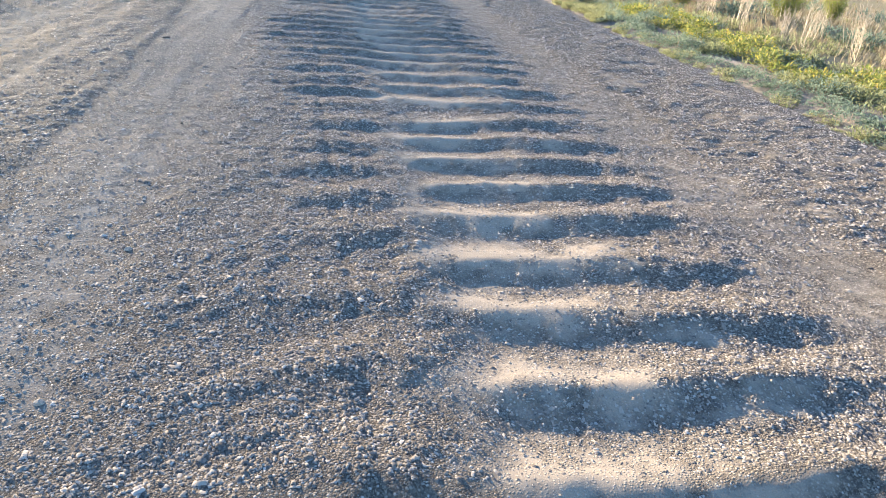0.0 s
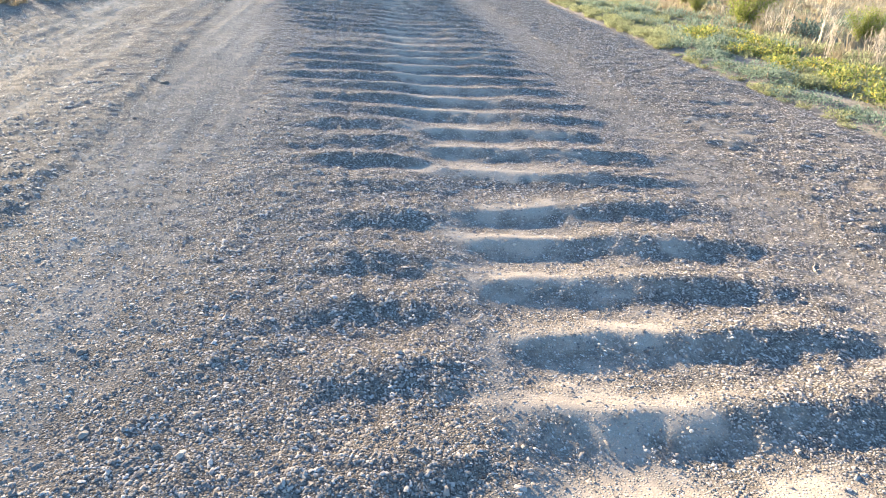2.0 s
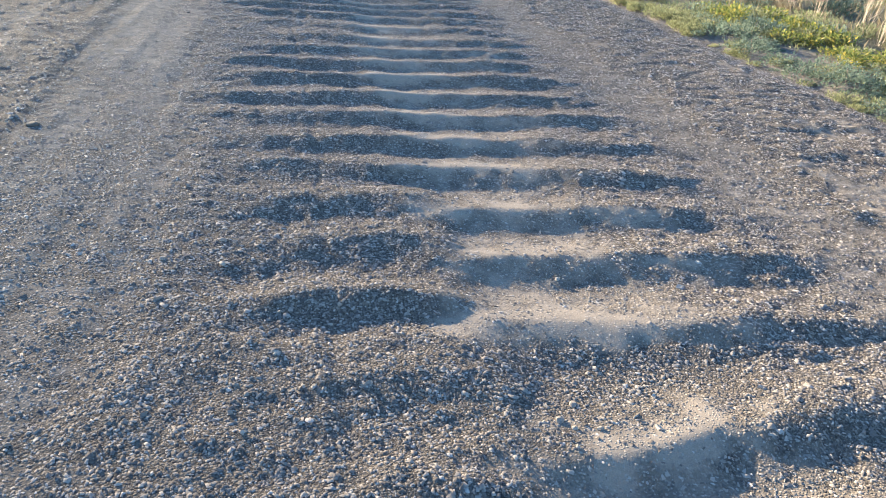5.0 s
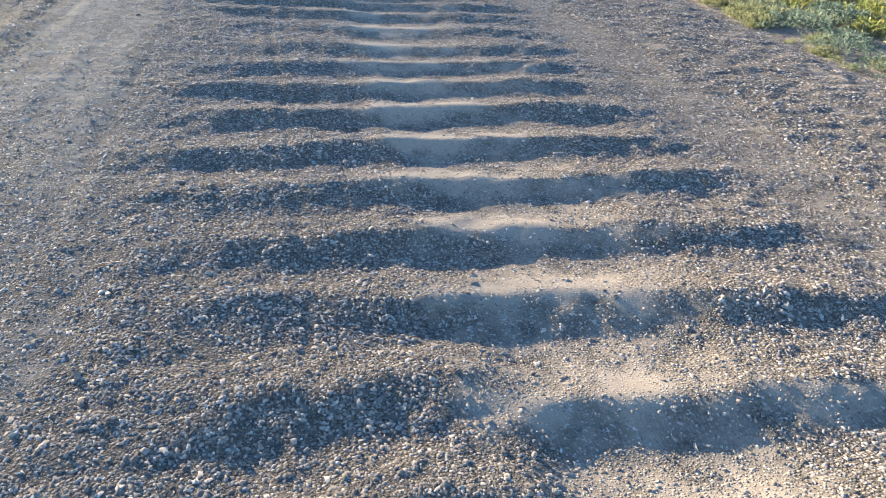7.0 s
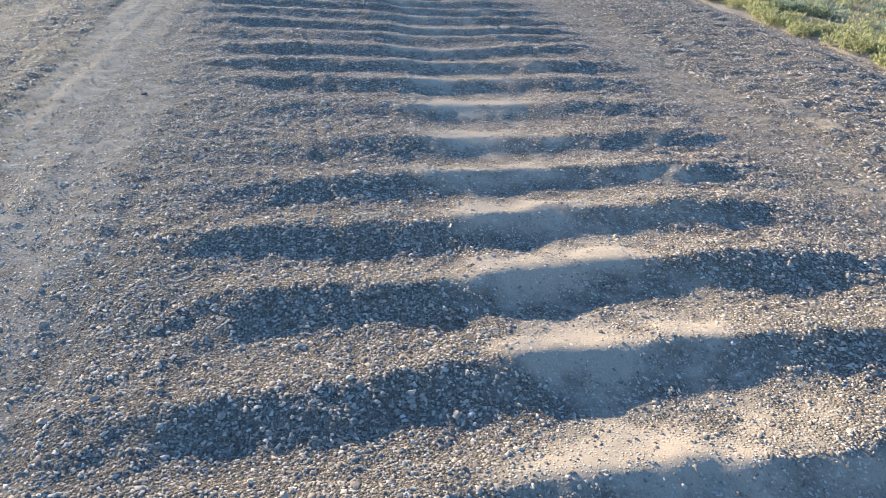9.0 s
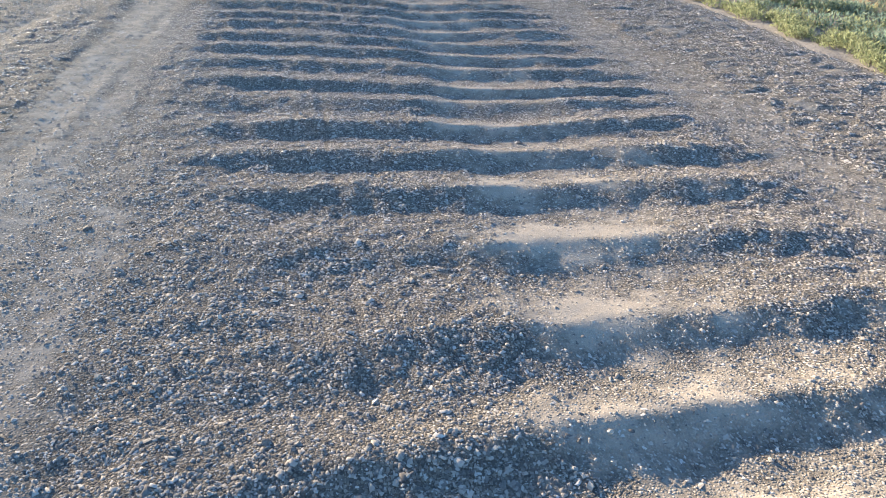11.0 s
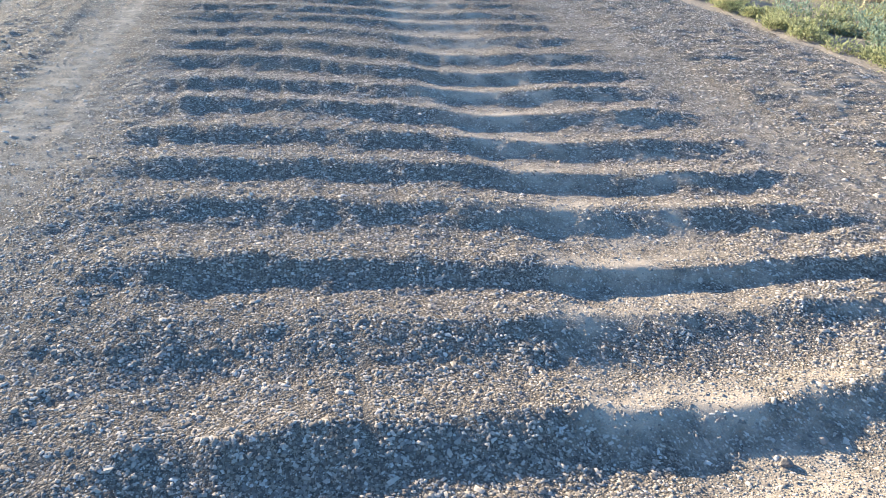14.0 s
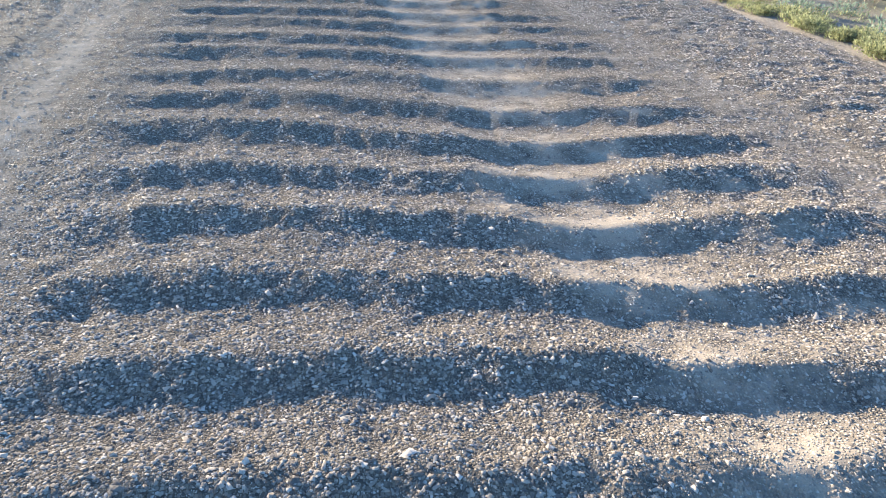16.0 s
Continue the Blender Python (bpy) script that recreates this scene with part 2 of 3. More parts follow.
def between(crests, X, Y):
    """How far each place lies from the nearer crest (0) to the farther one (1), and the height of both."""
    rows = sorted(crests, key=lambda c: c[0][1])
    xs, ys = X.ravel(), Y.ravel()
    yy = ys + 0.026 * wave(xs, ys, 0.17, 3) + 0.016 * wave(xs, ys, 0.06, 4)
    near_y, near_h = np.full(xs.shape, -7.2), np.full(xs.shape, 0.6)
    far_y, far_h = np.full(xs.shape, 60.0), np.full(xs.shape, 0.6)
    for c, hl, hr in rows:
        cy = np.interp(xs, AT, c)
        ch = np.interp(xs, (-0.3, 0.5), (hl, hr))
        before = cy <= yy
        near_y = np.where(before, cy, near_y)
        near_h = np.where(before, ch, near_h)
        after = (~before) & (cy < far_y)
        far_h = np.where(after, ch, far_h)
        far_y = np.where(after, cy, far_y)
    p = np.clip((yy - near_y) / np.maximum(far_y - near_y, 0.05), 0, 1)
    return p.reshape(X.shape), near_h.reshape(X.shape), far_h.reshape(X.shape)


def rippled(crests, X, Y):
    """Height of a set of ripples over the grid X, Y: sharp crests, steep on the near side, with rounded troughs."""
    p, near_h, far_h = between(crests, X, Y)
    q = np.where(p < 0.58, p / 0.58 * 0.5, 0.5 + (p - 0.58) / 0.42 * 0.5)
    shape = 0.45 * (0.5 + 0.5 * np.cos(2 * np.pi * q)) + 0.55 * (1 - np.sin(np.pi * q))
    tall = near_h * (1 - step(p, 0.3, 0.7)) + far_h * step(p, 0.3, 0.7)
    return (shape - 0.5) * tall


def reach(X, Y):
    """How strongly the ripples stand, across the road."""
    left_end = np.interp(Y, (0, 5.9, 6.05, 6.5, 6.7, 7, 9, 12, 13.5, 16, 30), (-0.10, -0.12, -0.42, -0.42, -0.15, -0.38, -0.66, -0.75, -1.05, -1.45, -1.6))
    e = left_end + 0.12 * wave(X, Y, 0.5, 11)
    a = 0.82 * step(X, e - 0.20, e + 0.22) + 0.18 * step(X, e - 0.6, e)
    r = 2.28 + 0.13 * wave(X, Y, 0.45, 12)
    return a * (1 - step(X, r - 0.55, r + 0.22)) * (1 - 0.05 * step(X, 1.2, 1.6)) * (1 - 0.14 * step(Y, 17.5, 19.0)) + 0.10 * band(X, 2.3, 4.2, 0.3)


def groove_x(Y):
    return 0.20 - 0.041 * Y + 0.02 * np.sin(Y * 0.9)


def rut_x(Y):
    """The narrow groove between the swept left lane and the gravel beyond it."""
    return np.interp(Y, (0, 5, 9, 12, 16, 19, 22), (-1.70, -1.77, -1.90, -2.18, -2.32, -2.42, -2.60))


def lane_x(Y):
    """Where the swept left lane ends and the loose gravel begins."""
    return np.interp(Y, (0, 4.3, 8.3, 11, 12.5, 15, 17, 19, 22), (-0.80, -0.85, -0.97, -1.22, -1.28, -1.58, -1.70, -1.86, -2.0))


def windrow(X, Y):
    """1 on the loose gravel between the wheel tracks, 0 on the swept tracks."""
    w = 0.10 * wave(X, Y, 0.6, 21) + 0.06 * wave(X, Y, 0.2, 61)
    u = X - lane_x(Y)
    g = step(u + w, -0.22, 0.22) * (1 - step(X - w, 0.30, 0.62))
    g = np.maximum(g, 0.85 * band(X, 1.38 + w, 2.26 + w, 0.2))
    g = np.maximum(g, 1.0 * band(X, 2.92 + w, np.interp(Y, (7, 11, 16), (4.80, 4.60, 4.40)) + w * 0.4, 0.10))
    v = X - rut_x(Y)
    g = np.maximum(g, 0.95 * band(v, -0.66 + w, 0.0 + 0.3 * w, 0.10))
    g = np.maximum(g, 0.80 * band(v, -1.2 + w, -0.82 + w, 0.12))
    g = np.maximum(g, 0.6 * band(v, -2.2 + w, -1.75 + w, 0.12))
    return g


def left_bank(X):
    """The road rises a little towards its left edge."""
    return 0.10 * np.clip(-X - 3.25, 0, 1.6)


def road_height(X, Y):
    g = windrow(X, Y)
    k = step(X, 0.36, 0.60)
    calm = 1 - 0.75 * band(X, 0.34, 0.60, 0.10) * (1 - 0.7 * step(Y, 6.5, 6.8) - 0.3 * step(Y, 7.0, 7.5))
    calm = np.maximum(calm, band(Y, 5.95, 6.6, 0.1))
    h = TALL * reach(X, Y) * calm * ((1 - k) * rippled(left_set, X, Y) + k * rippled(right_set, X, Y))
    h = h + 0.014 * g * (1 + 0.6 * wave(X, Y, 0.35, 22))
    v = X - rut_x(Y)
    h = h + 0.006 * band(v, -0.66, -0.05, 0.08) * (1 + 0.5 * wave(X, Y, 0.4, 23)) - 0.004 * band(v, -0.05, 0.05, 0.04) * (0.8 + 0.2 * wave(X, Y * 0.4, 0.3, 29))
    h = h - 0.012 * band(X, 0.55, 1.25, 0.15)
    gx = X - groove_x(Y)
    h = h - 0.008 * np.exp(-(gx / 0.028) ** 2) * (0.75 + 0.5 * wave(X, Y, 0.35, 64)) * (1 - step(Y, 14.5, 16)) + 0.003 * np.exp(-((gx + 0.07) / 0.03) ** 2)
    # streaks of old wheel tracks along the left half
    h = h + (0.0065 * wave(X, Y * 0.05, 0.10, 24) + (0.003 * wave(X, Y, 0.10, 28) + 0.005 * wave(X, Y * 0.2, 0.16, 38)) * step(-X, 1.8, 2.6)) * (1 - step(X, -1.0, -0.5))
    # clods
    rough = 0.4 + 0.6 * g
    h = h + rough * (0.0055 * wave(X, Y, 0.085, 25) + 0.005 * wave(X, Y, 0.045, 26))
    bank = np.maximum(band(X, 2.95, 4.6, 0.12) + 0.8 * band(X, 1.50, 2.30, 0.18), 0.3 * band(v, -0.70, -0.06, 0.10))
    h = h + bank * (0.007 * wave(X * 0.7, Y, 0.10, 62) + 0.006 * wave(X * 0.6, Y, 0.055, 63))
    h = h + 0.010 * wave(X, Y, 0.9, 27)
    # falls to its right edge, rises to the left one
    return h - 0.05 * np.clip(X - 4.3, 0, 1) ** 1.2 + left_bank(X)


def streaks(X, Y):
    """From about -1, bare, to 1, thick with pebbles: bands along the road edge."""
    return 0.7 * wave(X + 0.12 * Y, Y * 0.35, 0.20, 52) + 0.5 * wave(X, Y, 0.45, 53)


def dust_and_crest_light(X, Y):
    """1 on bare fine dust, 0 on loose pebbles; also paints the sunlit ripple crests paler."""
    d = 1 - windrow(X, Y)
    d = (0.24 - 0.06 * step(X, 2.1, 2.45)) * d * (1 + (0.30 * wave(X, Y * 0.05, 0.13, 36) + 0.30 * wave(X, Y * 0.08, 0.25, 39)) * (1 - 0.6 * step(X, 2.2, 2.6)))
    inner = np.interp(Y, (0, 7.0, 7.6, 11.5, 12.5, 30), (0.44, 0.44, 0.30, 0.28, 0.38, 0.38))
    outer = np.interp(Y, (0, 7, 7.8, 10, 13, 30), (1.35, 1.35, 1.20, 1.14, 1.08, 1.04))
    wheel = band(X, inner + 0.16 * wave(X, Y, 0.25, 31), outer + 0.25 * wave(X, Y, 0.3, 32), 0.30)
    p = between(right_set, X, Y)[0]
    lee = step(p, 0.50, 0.66) * (1 - step(p, 0.93, 1.0))
    # wheel-track dust; the cosine adds pale colour at each brink as painted sunlight
    d = np.maximum(d, (0.36 + 0.19 * np.cos(2 * np.pi * (p - 0.05)) + 0.18 * wave(X, Y, 0.13, 35) + 0.10 * wave(X, Y, 0.6, 37)) * wheel * np.interp(Y, (12, 14.5), (1.0, 0.78)))
    d = np.maximum(d, 0.38 * band(X, 1.0, 1.85, 0.25) * step(wave(X, Y, 0.26, 33), -0.5, 0.7) * lee)
    d = d * (0.80 + 0.22 * wave(X, Y, 0.25, 34))
    d = d - 0.30 * band(Y, 5.35, 5.85, 0.08) * band(X, 0.4, 1.7, 0.1) - 0.15 * band(Y, 13.75, 14.1, 0.08) * band(X, 0.6, 1.5, 0.15)
    d = np.maximum(d, 0.22 * band(X, 3.0, 4.5, 0.15) * step(-streaks(X, Y), 0.1, 0.7))
    return np.clip(d, 0, 1)


def sheet(name, xs, ys, height, material, marks=None):
    """A sheet over the lines xs, ys."""
    X, Y = np.meshgrid(xs, ys)
    Z = height(X, Y)
    nx, ny = len(xs), len(ys)
    me = bpy.data.meshes.new(name)
    co = np.stack((X, Y, Z), -1).reshape(-1, 3)
    i = (np.arange(ny - 1)[:, None] * nx + np.arange(nx - 1)[None]).ravel()
    faces = np.stack((i, i + 1, i + nx + 1, i + nx), -1)
    fill(me, co, faces, True)
    me.materials.append(material)
    for key, f in (marks or {}).items():
        me.attributes.new(key, "FLOAT", "POINT").data.foreach_set("value", f(X, Y).ravel().astype(np.float32))
    return new(name, me)


def fill(me, co, faces, smooth=False):
    n, k = faces.shape
    me.vertices.add(len(co))
    me.vertices.foreach_set("co", np.ascontiguousarray(co, dtype=np.float32).ravel())
    me.loops.add(n * k)
    me.loops.foreach_set("vertex_index", np.ascontiguousarray(faces, dtype=np.int32).ravel())
    me.polygons.add(n)
    me.polygons.foreach_set("loop_start", np.arange(0, n * k, k, dtype=np.int32))
    me.polygons.foreach_set("loop_total", np.full(n, k, dtype=np.int32))
    me.polygons.foreach_set("use_smooth", np.full(n, smooth))
    me.update(calc_edges=True)


def lines(*parts):
    """Grid lines: (from, to, spacing) stretches, end to end."""
    out = []
    for a, b, s in parts:
        out += list(np.linspace(a, b, max(1, round((b - a) / s)), endpoint=False))
    return np.array(out + [parts[-1][1]])


road = sheet("road", lines((-4.7, -3.2, 0.06), (-3.2, -1.9, 0.036), (-1.9, 2.5, 0.038), (2.5, 4.7, 0.05), (4.7, 5.1, 0.1)),
             lines((-30, -6, 1.0), (-6, 0.8, 0.1), (0.8, 17.0, 0.029), (17.0, 22, 0.04), (22, 34, 0.09), (34, 150, 2.0)),
             road_height, ROAD, {"dust": dust_and_crest_light})
tagged(road, "grey-brown gravel road with washboard ripples and dusty wheel tracks", "road", kind="structure")


def verge_height(X, Y):
    out = np.clip(np.where(X > 0, X - np.interp(Y, (7, 11, 16), (4.86, 4.72, 4.52)), -X - 4.30) + 0.10 * wave(X, Y, 0.45, 44) + 0.05 * wave(X, Y, 0.16, 45), -0.4, None)
    side = np.where(X > 0, 1.0, 0.6)
    z = -0.085 + 0.10 * step(out, -0.35, 0.55) + side * (0.018 * wave(X, Y, 0.3, 41) * step(out, 0, 0.5) + 0.07 * wave(X, Y, 2.3, 42) * step(out, 0.8, 3))
    z = z - 0.04 * band(out, 2.8, 6.0, 1.2) + 0.12 * step(out, 7, 16)
    z = z + 1.5 * wave(X, Y, 60, 43) * step(out, 25, 120)
    return np.where(np.abs(X) < 3.85, -0.14, z + left_bank(X))


ground = sheet("ground", lines((-2000, -200, 200), (-200, -20, 15), (-20, -7, 0.8), (-7, -3.8, 0.10), (-3.8, 3.8, 3.8), (3.8, 6, 0.07), (6, 10, 0.14), (10, 20, 0.4), (20, 200, 15), (200, 2000, 200)),
               lines((-300, -20, 20), (-20, 2, 2), (2, 26, 0.12), (26, 60, 1.0), (60, 200, 10), (200, 3000, 200)),
               verge_height, SOIL)
tagged(ground, "dry sandy verge and rough pasture beside the road", "ground", kind="structure")

# ---- loose stones ----


def stone_shapes(n):
    """n broken pebbles about the origin, of radius about 1: corners (n, 8, 3) and the five faces that show."""
    a = np.arange(4) * np.pi / 2
    low = np.stack((np.cos(a), np.sin(a), np.full(4, -0.45)), -1)
    top = np.stack((0.62 * np.cos(a + 0.3), 0.62 * np.sin(a + 0.3), np.full(4, 0.55)), -1)
    co = np.repeat(np.concatenate((low, top))[None], n, 0)
    co = co + rng.uniform(-0.24, 0.24, (n, 8, 3))
    tilt = rng.normal(0, 0.34, (n, 2))
    co[..., 2] += co[..., 0] * tilt[:, :1] + co[..., 1] * tilt[:, 1:]
    co = co * np.stack((rng.uniform(0.9, 1.5, n), rng.uniform(0.65, 1.0, n), rng.uniform(0.42, 0.8, n)), -1)[:, None]
    t = rng.uniform(0, 2 * np.pi, n)
    c, s = np.cos(t)[:, None], np.sin(t)[:, None]
    co = np.stack((co[..., 0] * c - co[..., 1] * s, co[..., 0] * s + co[..., 1] * c, co[..., 2]), -1)
    f = np.array(((0, 1, 5, 4), (1, 2, 6, 5), (2, 3, 7, 6), (3, 0, 4, 7), (4, 5, 6, 7)))
    return co, f


def crumb_shapes(n):
    """n small rounded crumbs of radius about 1: corners (n, 6, 3) and six faces."""
    co = np.array(((-1, -0.8, -0.5), (1, -0.8, -0.5), (1, 0.8, -0.5), (-1, 0.8, -0.5), (-0.4, 0, 0.62), (0.4, 0, 0.62)))
    co = np.repeat(co[None], n, 0) + rng.uniform(-0.26, 0.26, (n, 6, 3))
    co = co * np.stack((rng.uniform(0.9, 1.5, n), rng.uniform(0.75, 1.05, n), rng.uniform(0.45, 0.85, n)), -1)[:, None]
    t = rng.uniform(0, 2 * np.pi, n)
    c, s = np.cos(t)[:, None], np.sin(t)[:, None]
    co = np.stack((co[..., 0] * c - co[..., 1] * s, co[..., 0] * s + co[..., 1] * c, co[..., 2]), -1)
    f = np.array(((0, 1, 5), (0, 5, 4), (1, 2, 5), (2, 3, 4), (2, 4, 5), (3, 0, 4)))
    return co, f


def scatter(name, count, box, size, keep, material, label, sunk=0.28, shapes=crumb_shapes, flat=1.0):
    """Pebbles strewn over the road where keep(x, y) lets them lie, as one mesh."""
    x0, x1, y0, y1 = box
    x, y = rng.uniform(x0, x1, count), rng.uniform(y0, y1, count)
    ok = rng.uniform(0, 1, count) < keep(x, y)
    x, y = x[ok], y[ok]
    n = len(x)
    r = np.clip(size * np.exp(rng.normal(0, 0.32, n)), size * 0.45, size * 2.1)
    co, f = shapes(n)
    corners, k = co.shape[1], f.shape[1]
    z = road_height(x, y) + r * flat * (0.38 - sunk - 0.35 * dust_and_crest_light(x, y))
    co = co * (r[:, None] * np.array((1.0, 1.0, flat)))[:, None] + np.stack((x, y, z), -1)[:, None]
    faces = (f[None] + (np.arange(n) * corners)[:, None, None]).reshape(-1, k)
    me = bpy.data.meshes.new(name)
    fill(me, co.reshape(-1, 3), faces, k == 3)
    me.materials.append(material)
    return tagged(new(name, me), label, "gravel", kind="stuff")


def chip_shapes(n):
    """n small broken chips of radius about 1: a crooked foot and a point, corners (n, 5, 3) and four faces."""
    co = np.array(((-1, -0.8, -0.45), (1, -0.8, -0.45), (1, 0.8, -0.45), (-1, 0.8, -0.45), (0, 0, 0.62)))
    co = np.repeat(co[None], n, 0) + rng.uniform(-0.28, 0.28, (n, 5, 3))
    co[:, 4, :2] += rng.uniform(-0.35, 0.35, (n, 2))
    co = co * np.stack((rng.uniform(0.9, 1.5, n), rng.uniform(0.75, 1.05, n), rng.uniform(0.5, 1.05, n)), -1)[:, None]
    t = rng.uniform(0, 2 * np.pi, n)
    c, s = np.cos(t)[:, None], np.sin(t)[:, None]
    co = np.stack((co[..., 0] * c - co[..., 1] * s, co[..., 0] * s + co[..., 1] * c, co[..., 2]), -1)
    return co, np.array(((0, 1, 4), (1, 2, 4), (2, 3, 4), (3, 0, 4)))


def pebbly(x, y):
    d = dust_and_crest_light(x, y)
    return np.clip(1.15 - 2.3 * d, 0.01, 1) * (0.78 + 0.22 * wave(x, y, 0.2, 51))


def near_path(x, y):
    return pebbly(x, y) * (1 - 0.55 * step(y, 17.0, 18.5) - 0.2 * step(y, 19.5, 21.0)) * (1 - 0.45 * step(-x, 1.5, 1.9)) * (1 - 0.3 * step(x, 2.2, 2.5))


def rows(x, y):
    """Rows of pebbles between old wheel tracks, along the road."""
    return pebbly(x, y) * np.clip(0.80 + 0.5 * wave(x, y * 0.05, 0.15, 54) + 0.35 * wave(x, y, 0.5, 55), 0.15, 1)


def banked(x, y):
    """Thicker and thinner streaks of pebbles along the road edge."""
    return pebbly(x, y) * np.clip(0.9 + 0.6 * streaks(x, y), 0.25, 1)


scatter("fine_gravel", 560000, (-1.9, 2.5, 1.4, 22.5), 0.0049, near_path, GRAVEL, "small grey and tan pebbles strewn over the road", 0.24, chip_shapes)
scatter("medium_gravel", 84000, (-1.9, 2.7, 1.4, 22.5), 0.0071, lambda x, y: near_path(x, y) * (1 - 0.35 * step(-x, 0.2, 0.6)), GRAVEL, "grey and tan pebbles lying loose on the road")
scatter("left_gravel", 90000, (-4.6, -1.9, 3.5, 22.0), 0.0068, rows, GRAVEL, "small pebbles left in rows between old wheel tracks", 0.24, chip_shapes)
scatter("right_gravel", 96000, (2.5, 4.9, 3.0, 22.5), 0.0078, banked, GRAVEL, "grey pebbles banked up along the road edge", 0.2, chip_shapes)
scatter("dusty_grit", 170000, (-1.9, 2.7, 1.4, 17.0), 0.0040, lambda x, y: np.clip(1.6 * dust_and_crest_light(x, y) - 0.1, 0.02, 1) * (0.55 + 0.45 * wave(x, y, 0.09, 65)), GRIT, "fine pale grit on the swept wheel tracks", 0.1, chip_shapes, 0.45)
scatter("coarse_gravel", 22000, (-1.2, 4.5, 1.2, 22.0), 0.0088, lambda x, y: pebbly(x, y) ** 1.5 * 0.7 * (0.4 + 0.6 * step(x, 2.6, 3.0)), GRAVEL, "coarser angular pebbles lying loose on the road", 0.30, stone_shapes)

# ---- single stones and sticks ----


def lump(name, r, flat, seed, material, label):
    """A rounded, chipped stone whose base lies at its origin."""
    bm = bmesh.new()
    bmesh.ops.create_icosphere(bm, subdivisions=2, radius=1)
    q = random.Random(seed)
    cuts = [(Vector((q.uniform(-1, 1), q.uniform(-1, 1), q.uniform(-0.3, 1))).normalized(), q.uniform(0.62, 0.85)) for _ in range(7)]
    for v in bm.verts:
        for n, d in cuts:
            over = v.co.dot(n) - d
            if over > 0:
                v.co -= n * over * 0.92
        v.co += Vector((q.uniform(-1, 1), q.uniform(-1, 1), q.uniform(-1, 1))) * 0.02
        v.co = Vector((v.co.x * 1.25 * r, v.co.y * 0.9 * r, (v.co.z * flat + flat * 0.55) * r))
    me = bpy.data.meshes.new(name)
    bm.to_mesh(me)
    bm.free()
    me.materials.append(material)
    return tagged(new(name, me), label, "stone", "loose stones on the road")


def lay(ob, x, y, turn=0.0, size=1.0):
    z = float(road_height(np.array([x]), np.array([y]))[0])
    ob.matrix_world = pose(x, y, z - 0.002, 0, 0, turn) @ Matrix.Scale(size, 4)
    return ob


pale = [lump("stone", 0.012, 0.7, 3, PALE, "pale angular stone lying on the gravel"), lump("stone", 0.013, 0.6, 5, PALE, "pale flat stone lying on the gravel")]
grey = [lump("stone", 0.016, 0.75, 8, GRAVEL, "grey-brown stone lying on the dusty track"), lump("stone", 0.015, 0.6, 9, GRAVEL, "grey chipped stone lying on the gravel")]
dark = lump("stone", 0.036, 0.5, 12, DARK, "dark brown stone at the edge of the wheel track")
lay(dark, -1.80, 8.30, 20)
lay(pale[0], -0.01, 13.96, 30, 1.1)
lay(pale[1], -0.54, 6.76, 10, 1.2)
lay(grey[0], -0.91, 1.83, 0, 1.0)
lay(grey[1], -0.86, 3.35, 70, 1.1)


def also(ob, x, y, turn, size):
    z = float(road_height(np.array([x]), np.array([y]))[0])
    return copy_thing(ob, pose(x, y, z - 0.002, 0, 0, turn) @ Matrix.Scale(size / ob.scale[0], 4))


also(dark, -1.72, 7.03, 80, 0.55)
also(dark, -1.59, 15.85, 140, 0.7)
also(dark, -1.45, 12.3, 60, 0.6)
also(pale[0], 0.98, 15.73, 100, 1.1)
also(pale[1], 0.61, 15.27, 40, 1.2)
also(pale[0], -0.57, 16.66, 10, 1.0)
also(pale[1], -0.57, 9.06, 80, 1.15)
also(pale[0], -0.95, 9.17, 15, 1.1)
also(pale[1], -0.19, 9.18, 50, 0.9)
also(pale[0], -0.77, 6.60, 50, 1.2)
also(pale[1], -0.52, 6.55, 130, 1.2)
also(pale[0], 0.94, 6.41, 40, 1.0)
also(pale[1], 1.45, 7.54, 0, 0.9)
also(pale[0], -0.55, 3.24, 70, 1.1)
also(pale[1], -0.05, 1.51, 20, 1.0)
also(grey[0], -0.91, 2.95, 30, 1.0)
also(grey[1], -1.02, 3.81, 60, 1.2)
also(grey[0], -1.34, 14.49, 10, 0.9)
also(grey[1], -1.34, 14.15, 80, 0.9)
also(grey[0], -1.23, 9.60, 40, 0.9)
also(grey[1], -1.07, 9.09, 0, 0.95)
also(grey[0], 0.64, 5.49, 30, 1.0)
also(grey[1], 0.72, 5.58, 70, 1.0)
also(grey[0], 0.85, 13.38, 0, 1.2)
also(grey[1], 1.03, 13.45, 50, 1.2)
q = random.Random(4)
for k in range(30):
    x, y = q.uniform(-1.6, 2.3), q.uniform(1.4, 18.5)
    also(q.choice((pale[0], pale[1], grey[0], grey[1])), x, y, q.uniform(0, 180), q.uniform(0.5, 0.85))


def tube(rings, sides=5):
    """Corners and faces of a round bar through rings of (centre, radius)."""
    co, faces = [], []
    for k, (c, r) in enumerate(rings):
        a = rings[max(0, k - 1)][0]
        b = rings[min(len(rings) - 1, k + 1)][0]
        d = (Vector(b) - Vector(a)).normalized()
        u = d.orthogonal().normalized()
        v = d.cross(u)
        for i in range(sides):
            w = 2 * math.pi * i / sides
            co.append(tuple(Vector(c) + r * (math.cos(w) * u + math.sin(w) * v)))
        if k:
            o = (k - 1) * sides
            faces += [(o + i, o + (i + 1) % sides, o + sides + (i + 1) % sides, o + sides + i) for i in range(sides)]
    return co, faces


